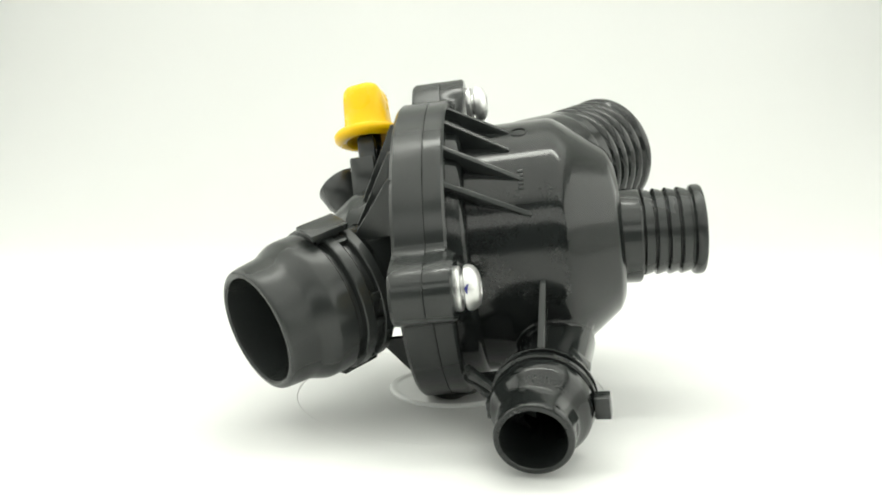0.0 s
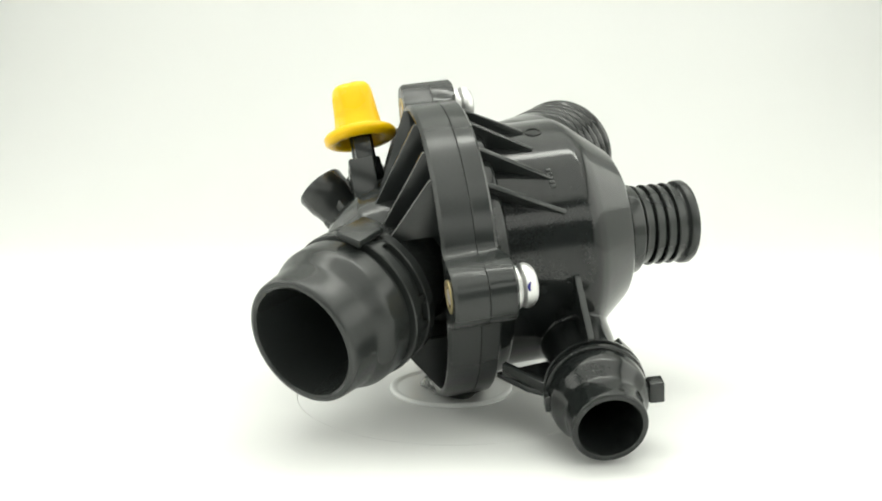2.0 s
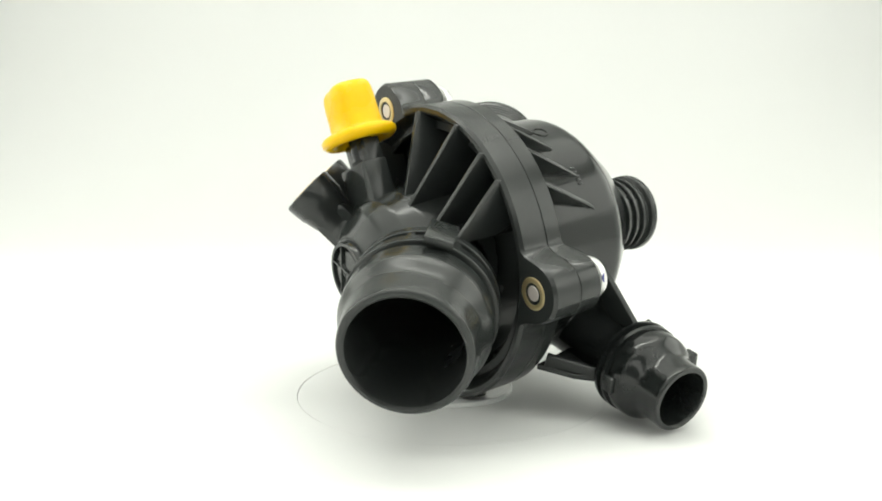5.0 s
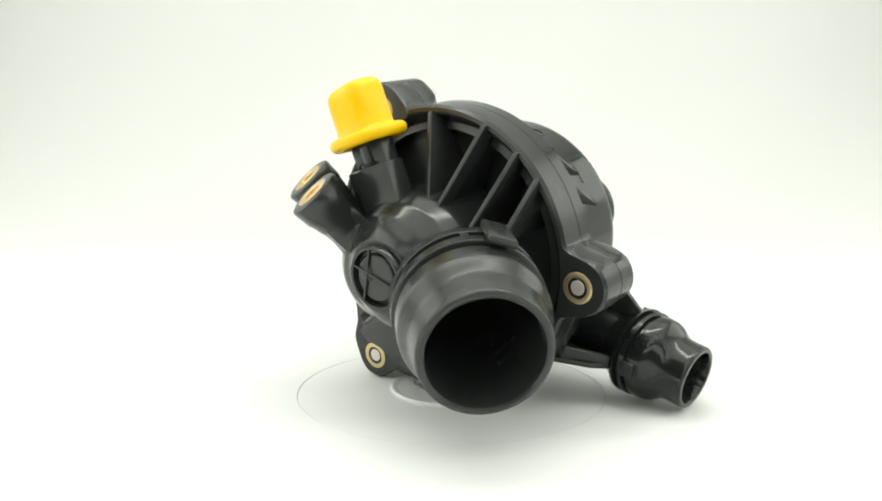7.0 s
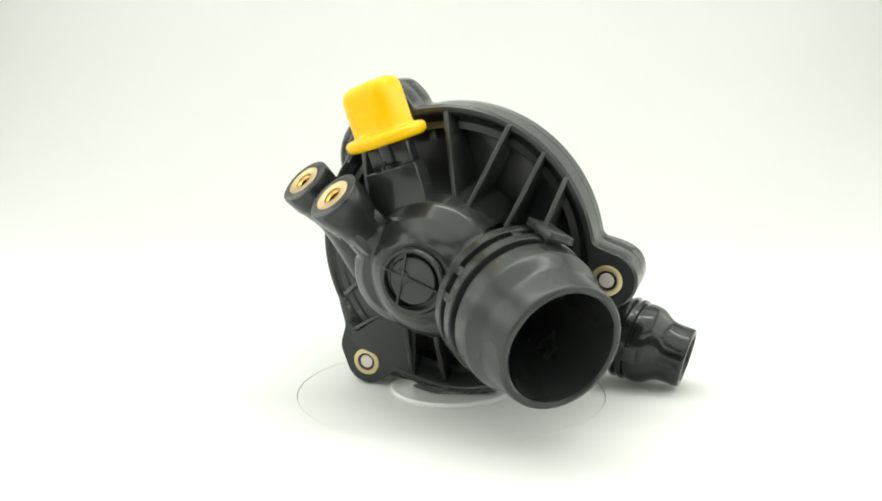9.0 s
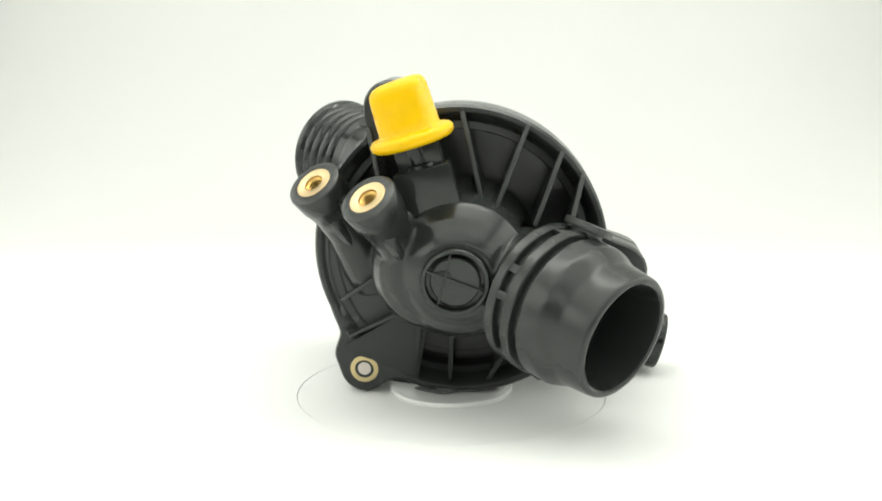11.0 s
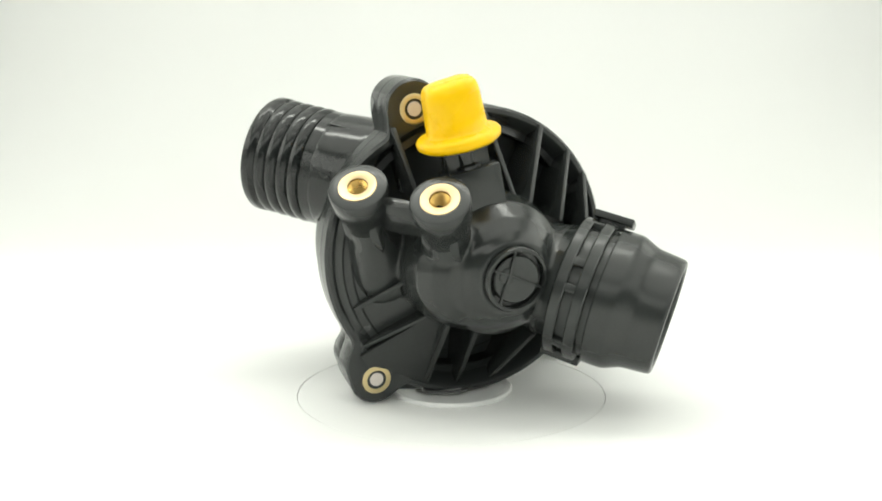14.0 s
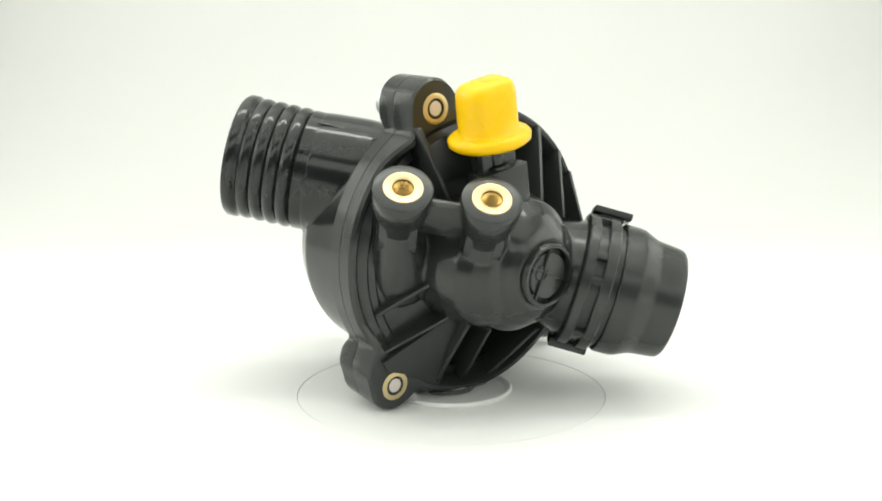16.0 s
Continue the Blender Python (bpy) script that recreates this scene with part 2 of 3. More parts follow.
def make_cover(root):
    bm = bmesh.new()

    def section(a):
        ro = rim(a)
        d = (math.degrees(a) + 180) % 360 - 180
        # the floor rises towards the dome on the side of the bosses, and flush from the lower lug
        fill = max(0.0, min(1.0, (d + 66) / 6, (24 - d) / 12))
        lug = max(0.0, 1 - abs(d + 55) / 9)
        w1, w2 = 0.6 - 8.6 * fill - 2.2 * lug, 0.6 - 13.6 * fill - 5.0 * lug
        # the rim is lower on the side of the bosses
        low = 4.0 * max(0.0, min(1.0, (d + 34) / 10, (50 - d) / 12))
        return [(ro - 0.14, -0.08), (ro, -0.25), (ro, low - 9.4), (ro - 0.9, low - 10.5), (50.2, low - 10.5), (49.4, low - 10.0 - 0.4 * lug), (47.2, -6.0 - 2.6 * fill - 1.8 * lug),
                (46.4, -5.0 - 3.2 * fill - 2.2 * lug), (44.0, -5.7 - 2.7 * fill - 2.0 * lug), (43.6, -5.2 - 3.0 * fill - 2.1 * lug), (43.2, w1), (24.0, w2), (24.0, 1.2), (44.0, 1.2), (44.6, -0.15)]
    polar(bm, section)
    part("cover_flange", bm, MATT, root, smooth=30)

    # dome over the valve, the elbow to the wide outlet and the feet of the bosses, moulded in one
    bm = bmesh.new()
    solid(bm, [(-1, 27), (-24, 25), (-31, 23.2), (-36.5, 19.2), (-40, 15.6), (-42.2, 12.4), (-42.4, 11.0), (-41.2, 10.0)], (-1.5, 0, 0), (0, 0, 1))
    solid(bm, [(-70, 15), (-52, 17.6), (-43, 19.0), (-38.5, 20.6), (-35.5, 22.0), (-34, 22.0)], MAIN_RIM, MAIN_WAY)
    solid(bm, [(-1, 22.5), (-22, 21.0), (-29, 19.4), (-34, 16.5), (-37.5, 12), (-38.5, 8)], (8.0, -1.5, 0), (0, 0, 1))
    for c in (BOSS_A, BOSS_B):
        solid(bm, [(-47, 13.5), (-40, 12.2), (-32, 10.0), (-24, 8.2), (-14, 7.2)], c, BOSS_WAY)
    dome = fuse(part("cover_dome", bm, BLACK, root), 0.0006, 8)
    hollow(dome, MAIN_RIM, MAIN_WAY, 19.0, -28, -62)

    # radial webs between rim and dome
    webs = [((-1.6, 50.4), (-9.7, 19.0), -25.5), ((-24.0, 45.6), (-13.2, 19.0), -26.5), ((-35.8, 36.8), (-26.4, 14.2), -25.3),
            ((-43.0, 28.6), (-37.4, 10.5), -25.3), ((30.9, 44.6), (24.5, 22.0), -21.0)]
    for a, b, w in webs:
        bm = bmesh.new()
        plate(bm, [(*a, -10.3), (*b, w), (*b, 0.5), (*a, 0.5)], 1.7)
        part("web", bm, MATT, root)
    for a, b, w in [((16.6, -49.4), (12.6, -21.0), -23.0), ((3.4, -50.2), (1.4, -21.0), -24.0), ((-9.6, -49.5), (-19.5, -27.0), -25.0)]:
        bm = bmesh.new()
        plate(bm, [(*a, -10.3), (*b, w), (*b, 0.5), (*a, 0.5)], 1.8)
        part("web", bm, MATT, root)
    # gussets that run from the lower lug and the rim to the dome
    for pts in ([(43.0, -18.0, -10.2), (25.0, -4.0, -20.5), (25.0, -4.0, -3), (43.0, -18.0, -3)],
                [(41.5, -32.5, -10.8), (17.0, -17.5, -20.5), (17.0, -17.5, -3), (41.5, -32.5, -3)]):
        bm = bmesh.new()
        plate(bm, pts, 1.5)
        part("gusset", bm, BLACK, root)
    bm = bmesh.new()
    face = [(41.0, -34.0), (17.0, -18.0), (10.0, -22.0), (15.5, -50.0), (27.0, -49.0), (36.0, -42.0)]
    front = [bm.verts.new((u, v, 0.0864 * u - 0.2737 * v - 25.8)) for u, v in face]
    back = [bm.verts.new((u, v, -2.0)) for u, v in face]
    bm.faces.new(front)
    bm.faces.new(back[::-1])
    for k in range(len(face)):
        bm.faces.new((front[k], front[k - 1], back[k - 1], back[k]))
    part("lug_web", bm, BLACK, root, smooth=20)

    # the round mark on the dome's face: a raised ring with three spokes
    bm = bmesh.new()
    lathe(bm, [(0, 10.9), (0.5, 10.6), (0.5, 9.6), (0, 9.4), (-2, 9.4), (-2, 10.9)], DIAL, (0, 0, -1), 72)
    ring = part("face_ring", bm, BLACK, root)
    bm = bmesh.new()
    solid(bm, [(-2, 8.0), (-0.6, 8.0), (-0.2, 7.6)], DIAL, (0, 0, -1), 64)
    part("face_plate", bm, BLACK, ring)
    hub = (3.0, 1.8)
    bm = bmesh.new()
    solid(bm, [(-1.0, 2.9), (0.1, 2.6), (0.35, 1.9)], (DIAL[0] + 3.6, DIAL[1] + 1.3, DIAL[2]), (0, 0, -1), 32)
    part("spoke_hub", bm, BLACK, ring)
    for end in ((1.3, 9.4), (9.0, 3.8), (-9.2, -3.0), (5.6, -7.6)):
        du, dv = end[0] - hub[0], end[1] - hub[1]
        mid = Matrix.Translation((DIAL[0] + (hub[0] + end[0]) / 2, DIAL[1] + (hub[1] + end[1]) / 2, DIAL[2] - 0.1))
        bm = bmesh.new()
        block(bm, mid @ Matrix.Rotation(math.atan2(dv, du), 4, "Z"), math.hypot(du, dv) + 0.6, 0.8, 1.2, 0.25)
        part("spoke", bm, BLACK, ring)


MAIN_RIM, MAIN_WAY = (-53.0, -13.0, -55.9), (-0.707, -0.177, -0.686)
SMALL_RIM, SMALL_WAY = (-79.2, -45.6, 27.2), (-0.963, -0.215, -0.16)
R_RIM, R_WAY = (-2.5, -2.8, 90.0), (-0.012, -0.045, 0.998)
T_RIM, T_WAY = (57.6, 25.3, 64.7), (0.738, 0.133, 0.662)
BOSS_A, BOSS_B, BOSS_WAY = (47.0, 28.3, -25.2), (26.0, 27.0, -42.4), (0.37, 0.77, -0.52)
BRIM, CAP_WAY = (13.8, 43.6, -25.2), (0.272, 0.957, -0.03)
DIAL = (-1.2, 0.2, -44.0)


def make_main_outlet(root):
    bm = bmesh.new()
    outer = [(-37.5, 20.5), (-36.4, 22.0), (-36.1, 24.0), (-35.7, 24.3), (-32.9, 24.3), (-32.5, 24.0), (-32.3, 22.2), (-29.3, 22.2), (-29.1, 24.2),
             (-28.7, 24.5), (-25.7, 24.5), (-25.3, 24.2), (-25.0, 22.2), (-23.2, 22.2), (-22.9, 23.4)]
    outer += soften([(-22.5, 23.7), (-17.0, 23.7), (-15.2, 23.4), (-10.8, 21.3), (-9.0, 20.9), (-1.4, 20.2), (-0.2, 19.6), (0.0, 18.6)])
    inner = [(0.0, 18.2), (-0.5, 17.5), (-2, 17.2), (-39, 16.6), (-62, 15.6)]
    lathe(bm, outer + inner, MAIN_RIM, MAIN_WAY, 96)
    pipe = part("wide_outlet", bm, MATT, root, "flared wide black hose outlet", smooth=32)
    bm = bmesh.new()
    solid(bm, [(-63.0, 15.8), (-61.5, 15.8)], MAIN_RIM, MAIN_WAY, 64)
    part("valve_plate", bm, MATT, pipe)
    m = frame_of(MAIN_RIM, MAIN_WAY)
    inv = m.to_3x3().inverted()
    for tip, radial, high, back in (((-47.2, 16.2, -36.0), 26.2, 2.6, -27.8), ((-30.5, -35.0, -37.0), 24.4, 3.2, -31.0)):
        d = inv @ (Vector(tip) - Vector(MAIN_RIM))
        a = math.atan2(d.y, d.x)
        bm = bmesh.new()
        block(bm, m @ Matrix.Rotation(a, 4, "Z") @ Matrix.Translation((radial, 0, back)), high, 9.0, 14.0, 0.5)
        block(bm, m @ Matrix.Rotation(a, 4, "Z") @ Matrix.Translation((radial - 1.8, 0, back)), 3.0, 6.0, 9.0, 0.4)
        part("clip_tab", bm, MATT, pipe)
        for turn in (22, 74, 96, 150):
            bm = bmesh.new()
            block(bm, m @ Matrix.Rotation(a + radians(turn), 4, "Z") @ Matrix.Translation((23.0, 0, -30.8)), 2.2, 3.0, 4.6, 0.5)
            part("bridge", bm, MATT, pipe)


def make_bosses(root):
    for c in (BOSS_A, BOSS_B):
        bm = bmesh.new()
        lathe(bm, [(-20, 7.3), (-13.0, 7.7), (-12.6, 8.0), (-8.0, 8.8), (-7.4, 9.2), (-1.0, 9.6), (-0.3, 9.3), (0, 8.6), (0, 6.2), (-18, 6.2)], c, BOSS_WAY, 64)
        boss = part("boss", bm, MATT, root)
        z = Vector(BOSS_WAY).normalized()
        side = Vector((0.72, -0.05, 0.69))
        side = (side - z * side.dot(z)).normalized()
        m = Matrix((side, z.cross(side), z)).transposed().to_4x4()
        m.translation = Vector(c)
        bm = bmesh.new()
        block(bm, m @ Matrix.Translation((0, -0.2, -20.0)), 13.4, 13.8, 18.0, 2.4)
        part("boss_foot", bm, BLACK, boss)
        bm = bmesh.new()
        thread = []
        for k in range(13):
            thread += [(-0.6 - k * 1.0, 3.1), (-1.1 - k * 1.0, 2.3)]
        lathe(bm, [(-14.5, 6.2), (0.1, 6.2), (0.25, 6.05), (0.25, 3.6), (0.0, 3.3), (-14.5, 3.3)], c, BOSS_WAY, 64)
        part("brass_insert", bm, BRASS, boss, "bright brass insert")
        bm = bmesh.new()
        lathe(bm, [(-14.5, 3.25), (-0.1, 3.25)] + thread + [(-14.5, 2.4)], c, BOSS_WAY, 64)
        part("thread", bm, GOLD, boss, "darker golden screw thread")
        bm = bmesh.new()
        solid(bm, [(-15.0, 2.9), (-14.6, 2.9)], c, BOSS_WAY, 32)
        part("hole_bottom", bm, GLOSS, boss)


def make_boss_bridge(root):
    a, b = Vector(BOSS_A), Vector(BOSS_B)
    down = -Vector(BOSS_WAY).normalized()
    bm = bmesh.new()
    plate(bm, [a + down * 5, b + down * 5, b + down * 19, a + down * 19], 3.4, 0.4)
    part("boss_bridge", bm, BLACK, root)


def make_cap(root):
    bm = bmesh.new()
    solid(bm, [(-16, 6.2), (-9, 5.6), (-8.5, 4.3), (2, 4.2)], BRIM, CAP_WAY, 48)
    part("sensor_stem", bm, GLOSS, root)
    bm = bmesh.new()
    z = Vector(CAP_WAY).normalized()
    side = (Vector((1, 0, 0)) - z * z.x).normalized()
    x = Matrix((side, z.cross(side), z)).transposed().to_4x4()
    x.translation = Vector(BRIM)
    block(bm, x @ Matrix.Translation((-0.5, 2.0, -20)), 19, 9, 20, 0.8)
    part("stem_socket", bm, BLACK, root)
    bm = bmesh.new()
    block(bm, x @ Matrix.Translation((-0.5, 0.2, -8.0)), 15.0, 6.4, 12, 0.8)
    part("stem_guard", bm, BLACK, root)
    bm = bmesh.new()
    loop = [(-1.6, 8.8), (-2.3, 10.4), (-2.3, 12.4), (-1.2, 13.8), (0.5, 14.0), (1.5, 13.3), (1.95, 12.2), (2.0, 11.2), (2.3, 10.5), (3.0, 10.2),
            (7, 10.2), (10, 10.1), (13, 10.0), (15.5, 9.8), (17.2, 9.3), (18.3, 8.3), (18.9, 6.4), (19.1, 3.0), (19.1, 0.0), (17.4, 0.0), (16.0, 7.0), (4.0, 8.2)]
    lathe(bm, loop, BRIM, CAP_WAY, 72)
    # the crown is squared a little and pinched askew towards its top
    for v in bm.verts:
        d = x.inverted() @ v.co
        h = max(0.0, min(1.0, (d.z - 1.0) / 3.0))
        up = max(0.0, min(1.0, (d.z - 4.0) / 13.0))
        a = math.atan2(d.y, d.x)
        square = 1 + 0.07 * h * (0.4 + up) * -math.cos(4 * a + 0.5)
        d.x, d.y = d.x * square * (1 - 0.02 * up), d.y * square * (0.95 - 0.10 * h - 0.04 * up)
        d.z -= 0.055 * up * (d.x + 6.0) + 0.05 * up * abs(d.y)
        v.co = x @ d
    bmesh.ops.remove_doubles(bm, verts=bm.verts, dist=1e-5)
    part("protective_cap", bm, YELLOW, root, "bright yellow hat-shaped vinyl cap", smooth=60)


def make_body(root):
    bm = bmesh.new()

    def section(a):
        ro = rim(a)
        lug = min(1.0, max(0.0, (ro - 53.5) / 3.0))
        wb = 6.6 + 2.2 * lug
        return [(ro - 0.14, 0.08), (ro, 0.25), (ro, wb - 0.8), (ro - 0.8, wb), (41.0, wb), (40.0, 4.0), (40.0, 0.15)]
    polar(bm, section)
    part("body_flange", bm, BLACK, root, smooth=30)
    bm = bmesh.new()
    lathe(bm, [(5.5, 40), (5.5, 47.2), (10.6, 46.6), (12.0, 45.4), (12.6, 43.6), (12.6, 40)], (0, 0, 0), (0, 0, 1), 120)
    part("step_ring", bm, GLOSS, root)
    bm = bmesh.new()
    lathe(bm, [(-0.2, 51.5), (0.2, 51.5), (0.2, 44.0), (-0.2, 44.0)], seg=120)
    for v in bm.verts:
        v.co.z += lean(v.co.x, v.co.y)
    part("gasket", bm, GLOSS, root)

    bm = bmesh.new()
    solid(bm, [(2, 41.8), (41.2, 41.8), (43.2, 41.2), (46, 39.4), (59.8, 28.6), (61.8, 25.0)], (0, 0, 0), (0, 0, 1), 96)
    solid(bm, [(2, 43.5), (31, 43.5), (40, 40.0)], (4.0, -3.0, 0), (0, 0, 1), 96)
    solid(bm, [(-66, 19), (-56, 23.2), (-46, 23.7), (-34, 23.0), (-29, 22.6)], T_RIM, T_WAY)
    solid(bm, [(-60, 12.5), (-34, 11.5), (-22, 11.5)], SMALL_RIM, SMALL_WAY)
    solid(bm, [(-40, 18), (-30, 16.8), (-28, 16.6)], R_RIM, R_WAY)
    drum = fuse(part("drum", bm, GLOSS, root), 0.0007, 8)
    hollow(drum, SMALL_RIM, SMALL_WAY, 10.2, -12, -44)

    # buttress fins between flange and drum
    for a, w1 in ((103, 28), (118, 28), (134, 30.5), (150, 33.0)):
        c, s = math.cos(radians(a)), math.sin(radians(a))
        c2, s2 = math.cos(radians(a + 13 * (w1 - 6) / 27)), math.sin(radians(a + 13 * (w1 - 6) / 27))
        bm = bmesh.new()
        plate(bm, [(51.5 * c, 51.5 * s, 6.0), (42.2 * c2, 42.2 * s2, w1), (38 * c2, 38 * s2, w1), (38 * c, 38 * s, 6.0)], 1.8, 0.3)
        part("fin", bm, BLACK, root)
    for pts in ([(-40.5, -8.0, 34.0), (-42.4, -9.5, 34.0), (-60.0, -28.0, 31.0), (-60.0, -40.0, 31.0), (-36.0, -30.0, 33.5)],
                [(-36.0, -38.5, 5), (-28.0, -40.0, 32), (-58.0, -46.0, 28), (-47.0, -41.5, 12)],
                [(-40.0, -33.5, 7), (-37.0, -39.0, 7), (-58.0, -46.0, 24), (-58.0, -42.0, 24)]):
        bm = bmesh.new()
        plate(bm, pts, 2.0, 0.3)
        part("fin", bm, BLACK, root)


def make_marks(root):
    """The moulded mark and the row of raised characters on the drum."""
    def at(u, v, w):
        n = Vector((u, v, 0)).normalized()
        return frame_of((n.x * 41.7, n.y * 41.7, w), n)
    m = at(-17.1, 37.9, 31.1)
    bm = bmesh.new()
    lathe(bm, [(-0.5, 2.4), (0.35, 2.4), (0.35, 3.0), (-0.5, 3.2)], m.translation, m.col[2][:3], 40)
    part("moulded_mark", bm, GLOSS, root)
    base = math.degrees(math.atan2(23.3, -34.8))
    for k in range(5):
        a = radians(base - 4.2 + 2.1 * k)
        bm = bmesh.new()
        block(bm, at(math.cos(a), math.sin(a), 30.6) @ pose(0, 0, 0.1), 0.95 if k % 2 else 1.1, 1.9, 0.5, 0.12)
        part("raised_bar", bm, BLACK, root)


def ribbed(bm, way, at, r, r_in, ribs, pitch, first, length, lip, flat=False):
    """A hose spigot with rings: along is negative back from the mouth."""
    loop = [(-length, r - 0.5), (-first - ribs * pitch - 0.6, r - 0.4), (-first - ribs * pitch - 0.1, r - 0.8)]
    for k in range(ribs - 1, -1, -1):
        s = -first - k * pitch
        if flat:
            loop += [(s - pitch + 0.05, r - 2.2), (s - pitch + 0.6, r - 2.2), (s - pitch + 0.7, r - 0.1), (s - pitch + 1.0, r + 0.15), (s - 0.3, r - 0.7), (s, r - 1.2)]
            continue
        loop += [(s - pitch + 0.15 + f * (pitch - 0.3), r - 1.6 + 1.5 * math.sin(math.pi * min(1, f * 0.86)) ** 0.7) for f in (0, 0.08, 0.2, 0.35, 0.5, 0.65, 0.8, 0.92, 1.0)]
    loop += [(-first + 0.2, r - 1.2), (-first + 0.5, r - 1.1), (-first + 1.2, r + lip - 0.3), (-first + 1.8, r + lip), (-1.0, r + lip), (-0.2, r + lip - 0.5), (0, r + lip - 1.2),
             (0, r_in + 0.5), (-0.4, r_in), (-length, r_in - 0.6)]
    return lathe(bm, loop, at, way, 96)


def make_spigots(root):
    bm = bmesh.new()
    ribbed(bm, T_WAY, T_RIM, 22.9, 19.6, 4, 4.9, 5.2, 31, 0.1)
    part("ribbed_outlet", bm, GLOSS, root, "glossy black ribbed hose spigot", smooth=35)
    t_frame = frame_of(T_RIM, T_WAY)
    inward = t_frame.to_3x3().inverted() @ Vector((-0.55, 0.25, -0.80))
    bm = bmesh.new()
    block(bm, t_frame @ Matrix.Rotation(math.atan2(inward.y, inward.x), 4, "Z") @ Matrix.Translation((23.0, 0, -36)), 0.5, 0.35, 14, 0.1)
    part("seam_line", bm, MATT, root)
    bm = bmesh.new()
    ribbed(bm, R_WAY, R_RIM, 15.0, 12.0, 4, 4.1, 4.6, 34, 0.6, True)
    spigot = part("ribbed_outlet", bm, MATT, root, "narrow black ribbed hose spigot", smooth=35)
    bm = bmesh.new()
    lathe(bm, [(-32, 14), (-32, 16.8), (-30, 16.6), (-22.0, 16.6), (-21.2, 16.0), (-21.2, 13)], (R_RIM[0], R_RIM[1] - 0.9, R_RIM[2]), R_WAY, 72)
    part("collar", bm, BLACK, spigot)

    bm = bmesh.new()
    outer = [(-30, 12.0), (-26, 14.6), (-25, 15.7), (-23.6, 15.9), (-23.2, 14.4), (-21.8, 14.4), (-21.4, 15.8), (-20.2, 15.7), (-19.8, 14.4),
             (-18.8, 14.4), (-18.4, 15.2)]
    outer += soften([(-18.0, 15.25), (-15.5, 15.2), (-13.2, 14.7), (-9.8, 12.2), (-8.0, 11.5), (-4.0, 11.3), (-0.8, 11.4), (0, 10.9), (0, 10.3)])
    inner = [(0, 9.5), (-0.6, 9.1), (-28, 8.6), (-43, 8.0)]
    lathe(bm, outer + inner, SMALL_RIM, SMALL_WAY, 80)
    # the mouth is cut a little askew
    way, cut = Vector(SMALL_WAY).normalized(), Vector((-0.966, -0.23, -0.09)).normalized()
    for v in bm.verts:
        d = v.co - Vector(SMALL_RIM)
        s = d.dot(way)
        side = d - way * s
        v.co -= way * (side.dot(cut) / way.dot(cut)) * max(0.0, min(1.0, (s + 12) / 8))
    pipe = part("small_outlet", bm, GLOSS, root, "small glossy black hose outlet with clip groove", smooth=50)
    m = frame_of(SMALL_RIM, SMALL_WAY)
    up = m.to_3x3().inverted() @ Vector((0.0, 0.62, 0.78))
    bm = bmesh.new()
    block(bm, m @ Matrix.Rotation(math.atan2(up.y, up.x), 4, "Z") @ Matrix.Translation((12.6, 0, -27.5)), 5.0, 7.5, 6.5, 0.5)
    part("neck_stop", bm, BLACK, pipe)
    d = m.to_3x3().inverted() @ (Vector((-65.6, -42.2, 48)) - Vector(SMALL_RIM))
    for turn in (0, 180):
        bm = bmesh.new()
        block(bm, m @ Matrix.Rotation(math.atan2(d.y, d.x) + radians(turn), 4, "Z") @ Matrix.Translation((17.6 if turn == 0 else 14.0, 0, -17.8)), 4.6, 7.0 if turn == 0 else 5.6, 4.6, 0.5)
        part("clip_tab", bm, BLACK, pipe)


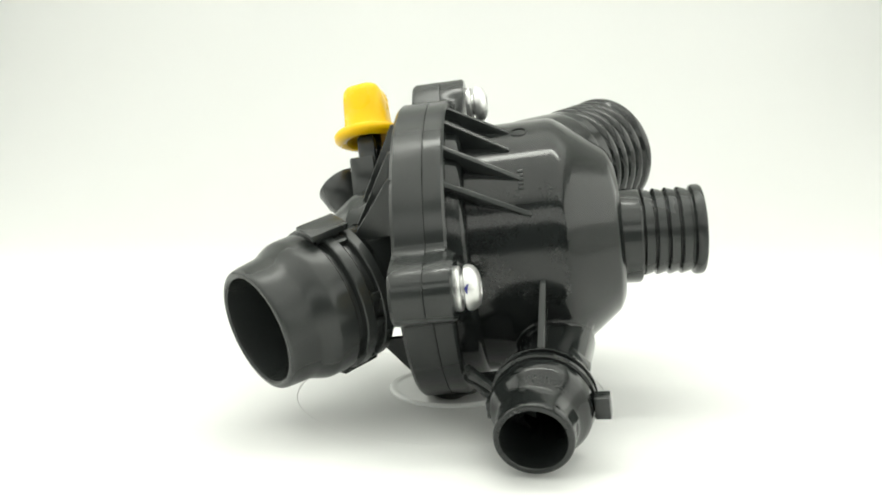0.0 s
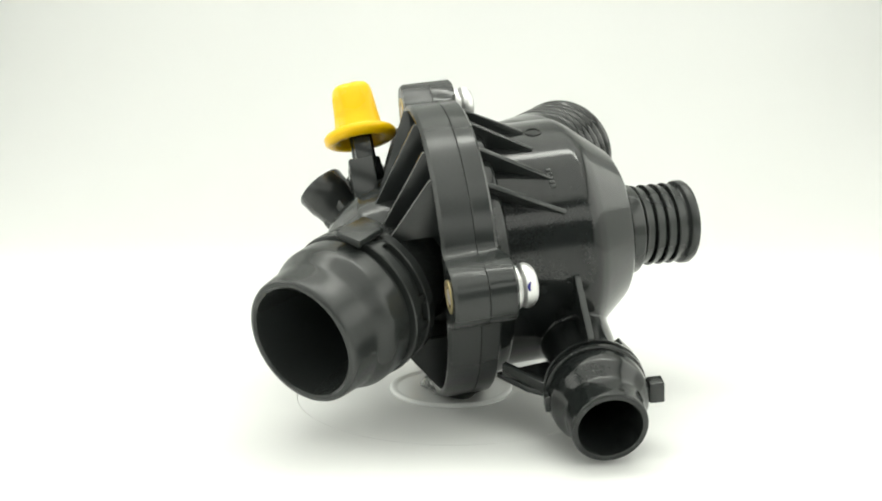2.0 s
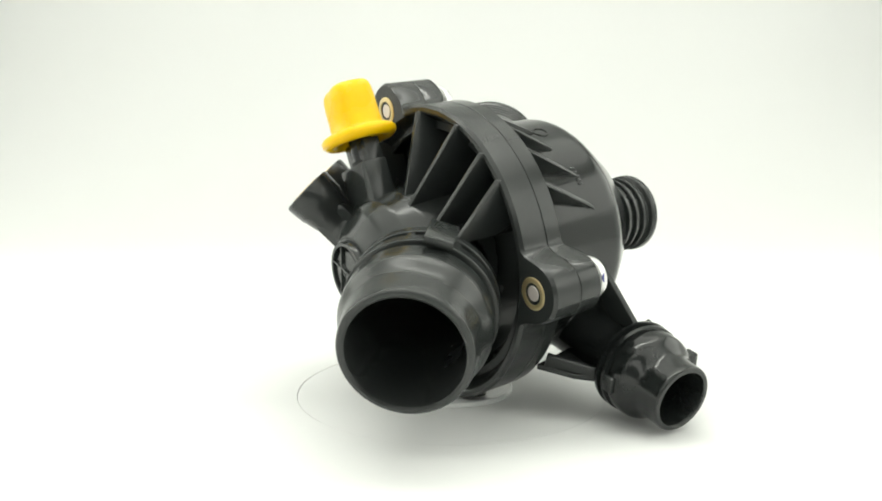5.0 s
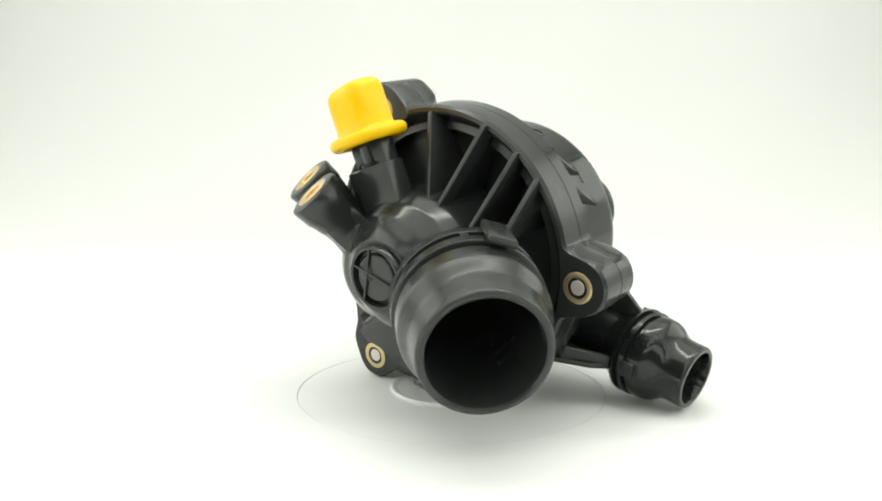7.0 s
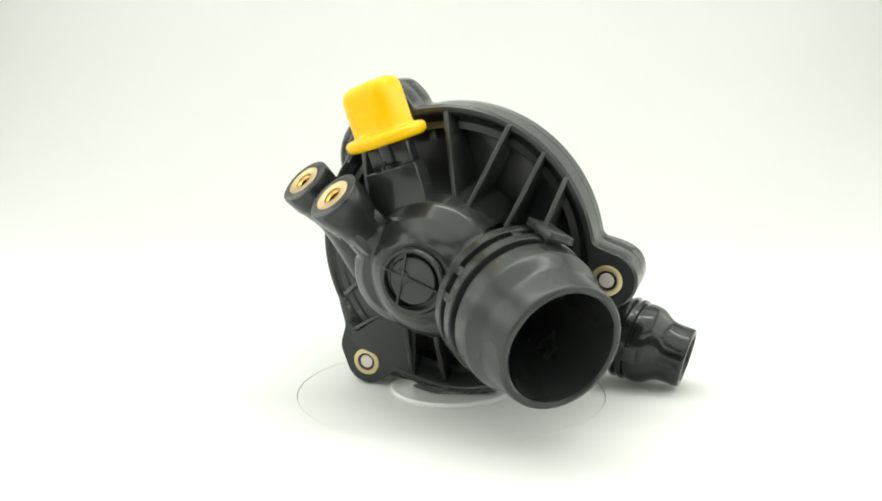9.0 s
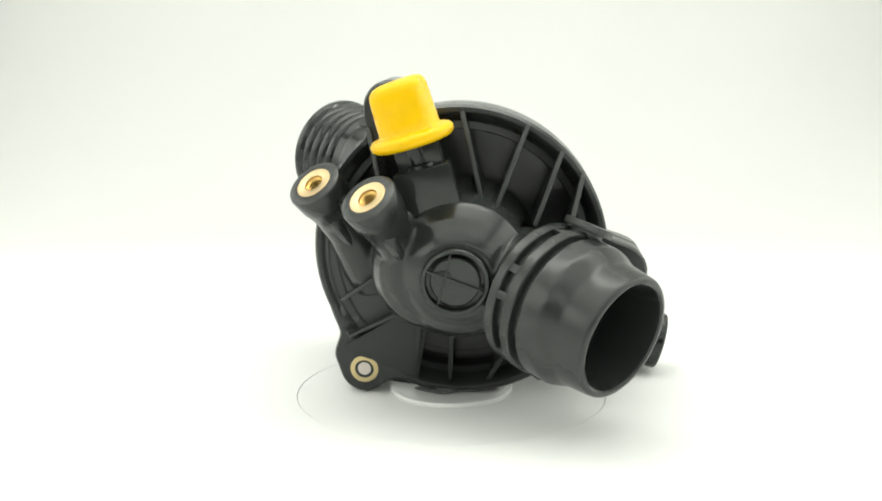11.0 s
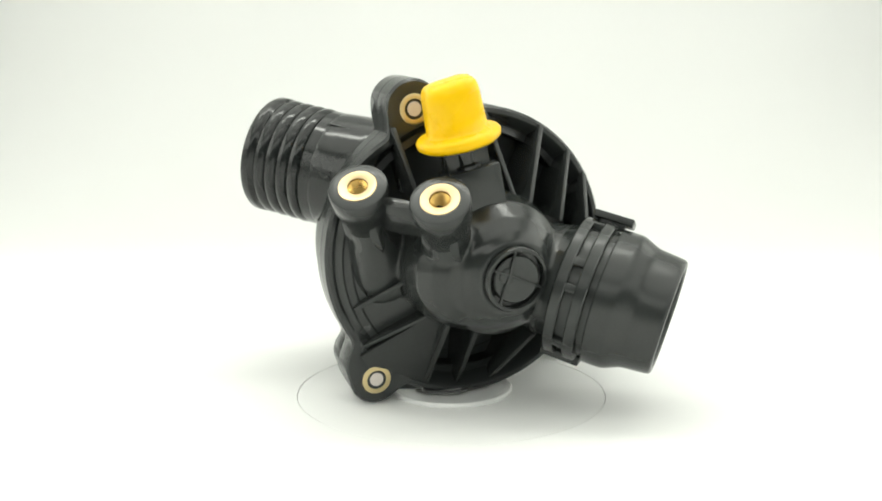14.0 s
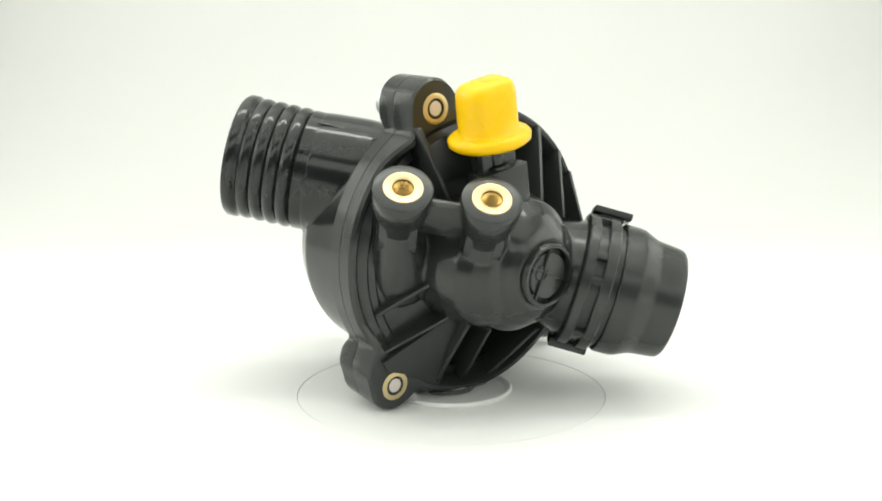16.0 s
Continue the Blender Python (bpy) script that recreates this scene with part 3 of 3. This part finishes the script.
def make_fasteners(root):
    for (u, v, _), top in zip(LUGS, (8.8, 8.8, 8.8)):
        top += lean(u, v) + (0.8 if v > 30 else 0.0)
        bm = bmesh.new()
        lathe(bm, [(-3, 2.8), (-3, 5.2), (0.15, 5.2), (0.3, 5.0), (0.3, 3.5), (-1.2, 3.4), (-1.2, 2.8)], (u, v, -10.5 + lean(u, v)), (0, 0, -1), 48)
        insert = part("lug_insert", bm, PALE, root, "brass sleeve round the screw's end")
        bm = bmesh.new()
        solid(bm, [(-3, 2.7), (-0.2, 2.7), (0.15, 2.3)], (u, v, -10.5 + lean(u, v)), (0, 0, -1), 24)
        part("screw_end", bm, TIP, insert)
        bm = bmesh.new()
        solid(bm, [(0, 4.0), (2.5, 4.2), (2.7, 6.3), (3.1, 6.8), (4.4, 6.9), (5.8, 6.3), (6.9, 5.0), (7.4, 3.4), (7.4, 2.9), (5.6, 2.6)], (u, v, top), (0, 0, 1), 48)
        screw = part("screw", bm, STEEL, root, "zinc-plated round-headed screw")
        bm = bmesh.new()
        lathe(bm, [(-0.4, 3.5), (-0.4, 6.6), (0.2, 6.8), (1.3, 6.8), (1.7, 6.4), (1.7, 3.5)], (u, v, top), (0, 0, 1), 48)
        part("washer", bm, STEEL, screw)
        if u < -50:
            bm = bmesh.new()
            solid(bm, [(0, 1.9), (0.5, 1.7)], (u - 5.9, v + 0.6, top + 4.6), (-0.86, 0.0, 0.5), 7)
            part("ink_mark", bm, BLUE, screw, "blue ink inspection mark")


def make_pad(root):
    """A glossy dab of clear putty squeezed between flange and turntable."""
    bm = bmesh.new()
    bmesh.ops.create_uvsphere(bm, u_segments=40, v_segments=20, radius=1.0)
    for v in bm.verts:
        k = 1 + 0.10 * math.sin(3 * math.atan2(v.co.y, v.co.x) + 0.6) + 0.05 * math.sin(7 * math.atan2(v.co.y, v.co.x))
        v.co = Vector((v.co.x * 0.0115 * k + 0.0005, v.co.y * 0.0150 * k - 0.001, 0.0037 + v.co.z * 0.0011))
    part("putty_pad", bm, PUTTY, root, "glossy dab of clear putty", mm=False)


def make_thermostat():
    root = tagged(new("thermostat_housing"), "black moulded plastic engine coolant thermostat housing with hose spigots", "thermostat")
    make_cover(root)
    make_main_outlet(root)
    make_bosses(root)
    make_boss_bridge(root)
    make_cap(root)
    make_body(root)
    make_spigots(root)
    make_marks(root)
    make_fasteners(root)
    make_pad(root)
    return root


make_ground()
make_tent()
turntable = make_turntable()
thermostat = make_thermostat()


def motions():
    rows = [(t, pose(0, 0, 0, 0, 0, a)) for t, a in TURN]
    walk(turntable, [(t, pose(0, 0, BED, 0, 0, a)) for t, a in TURN])
    walk(thermostat, rows)


motions()
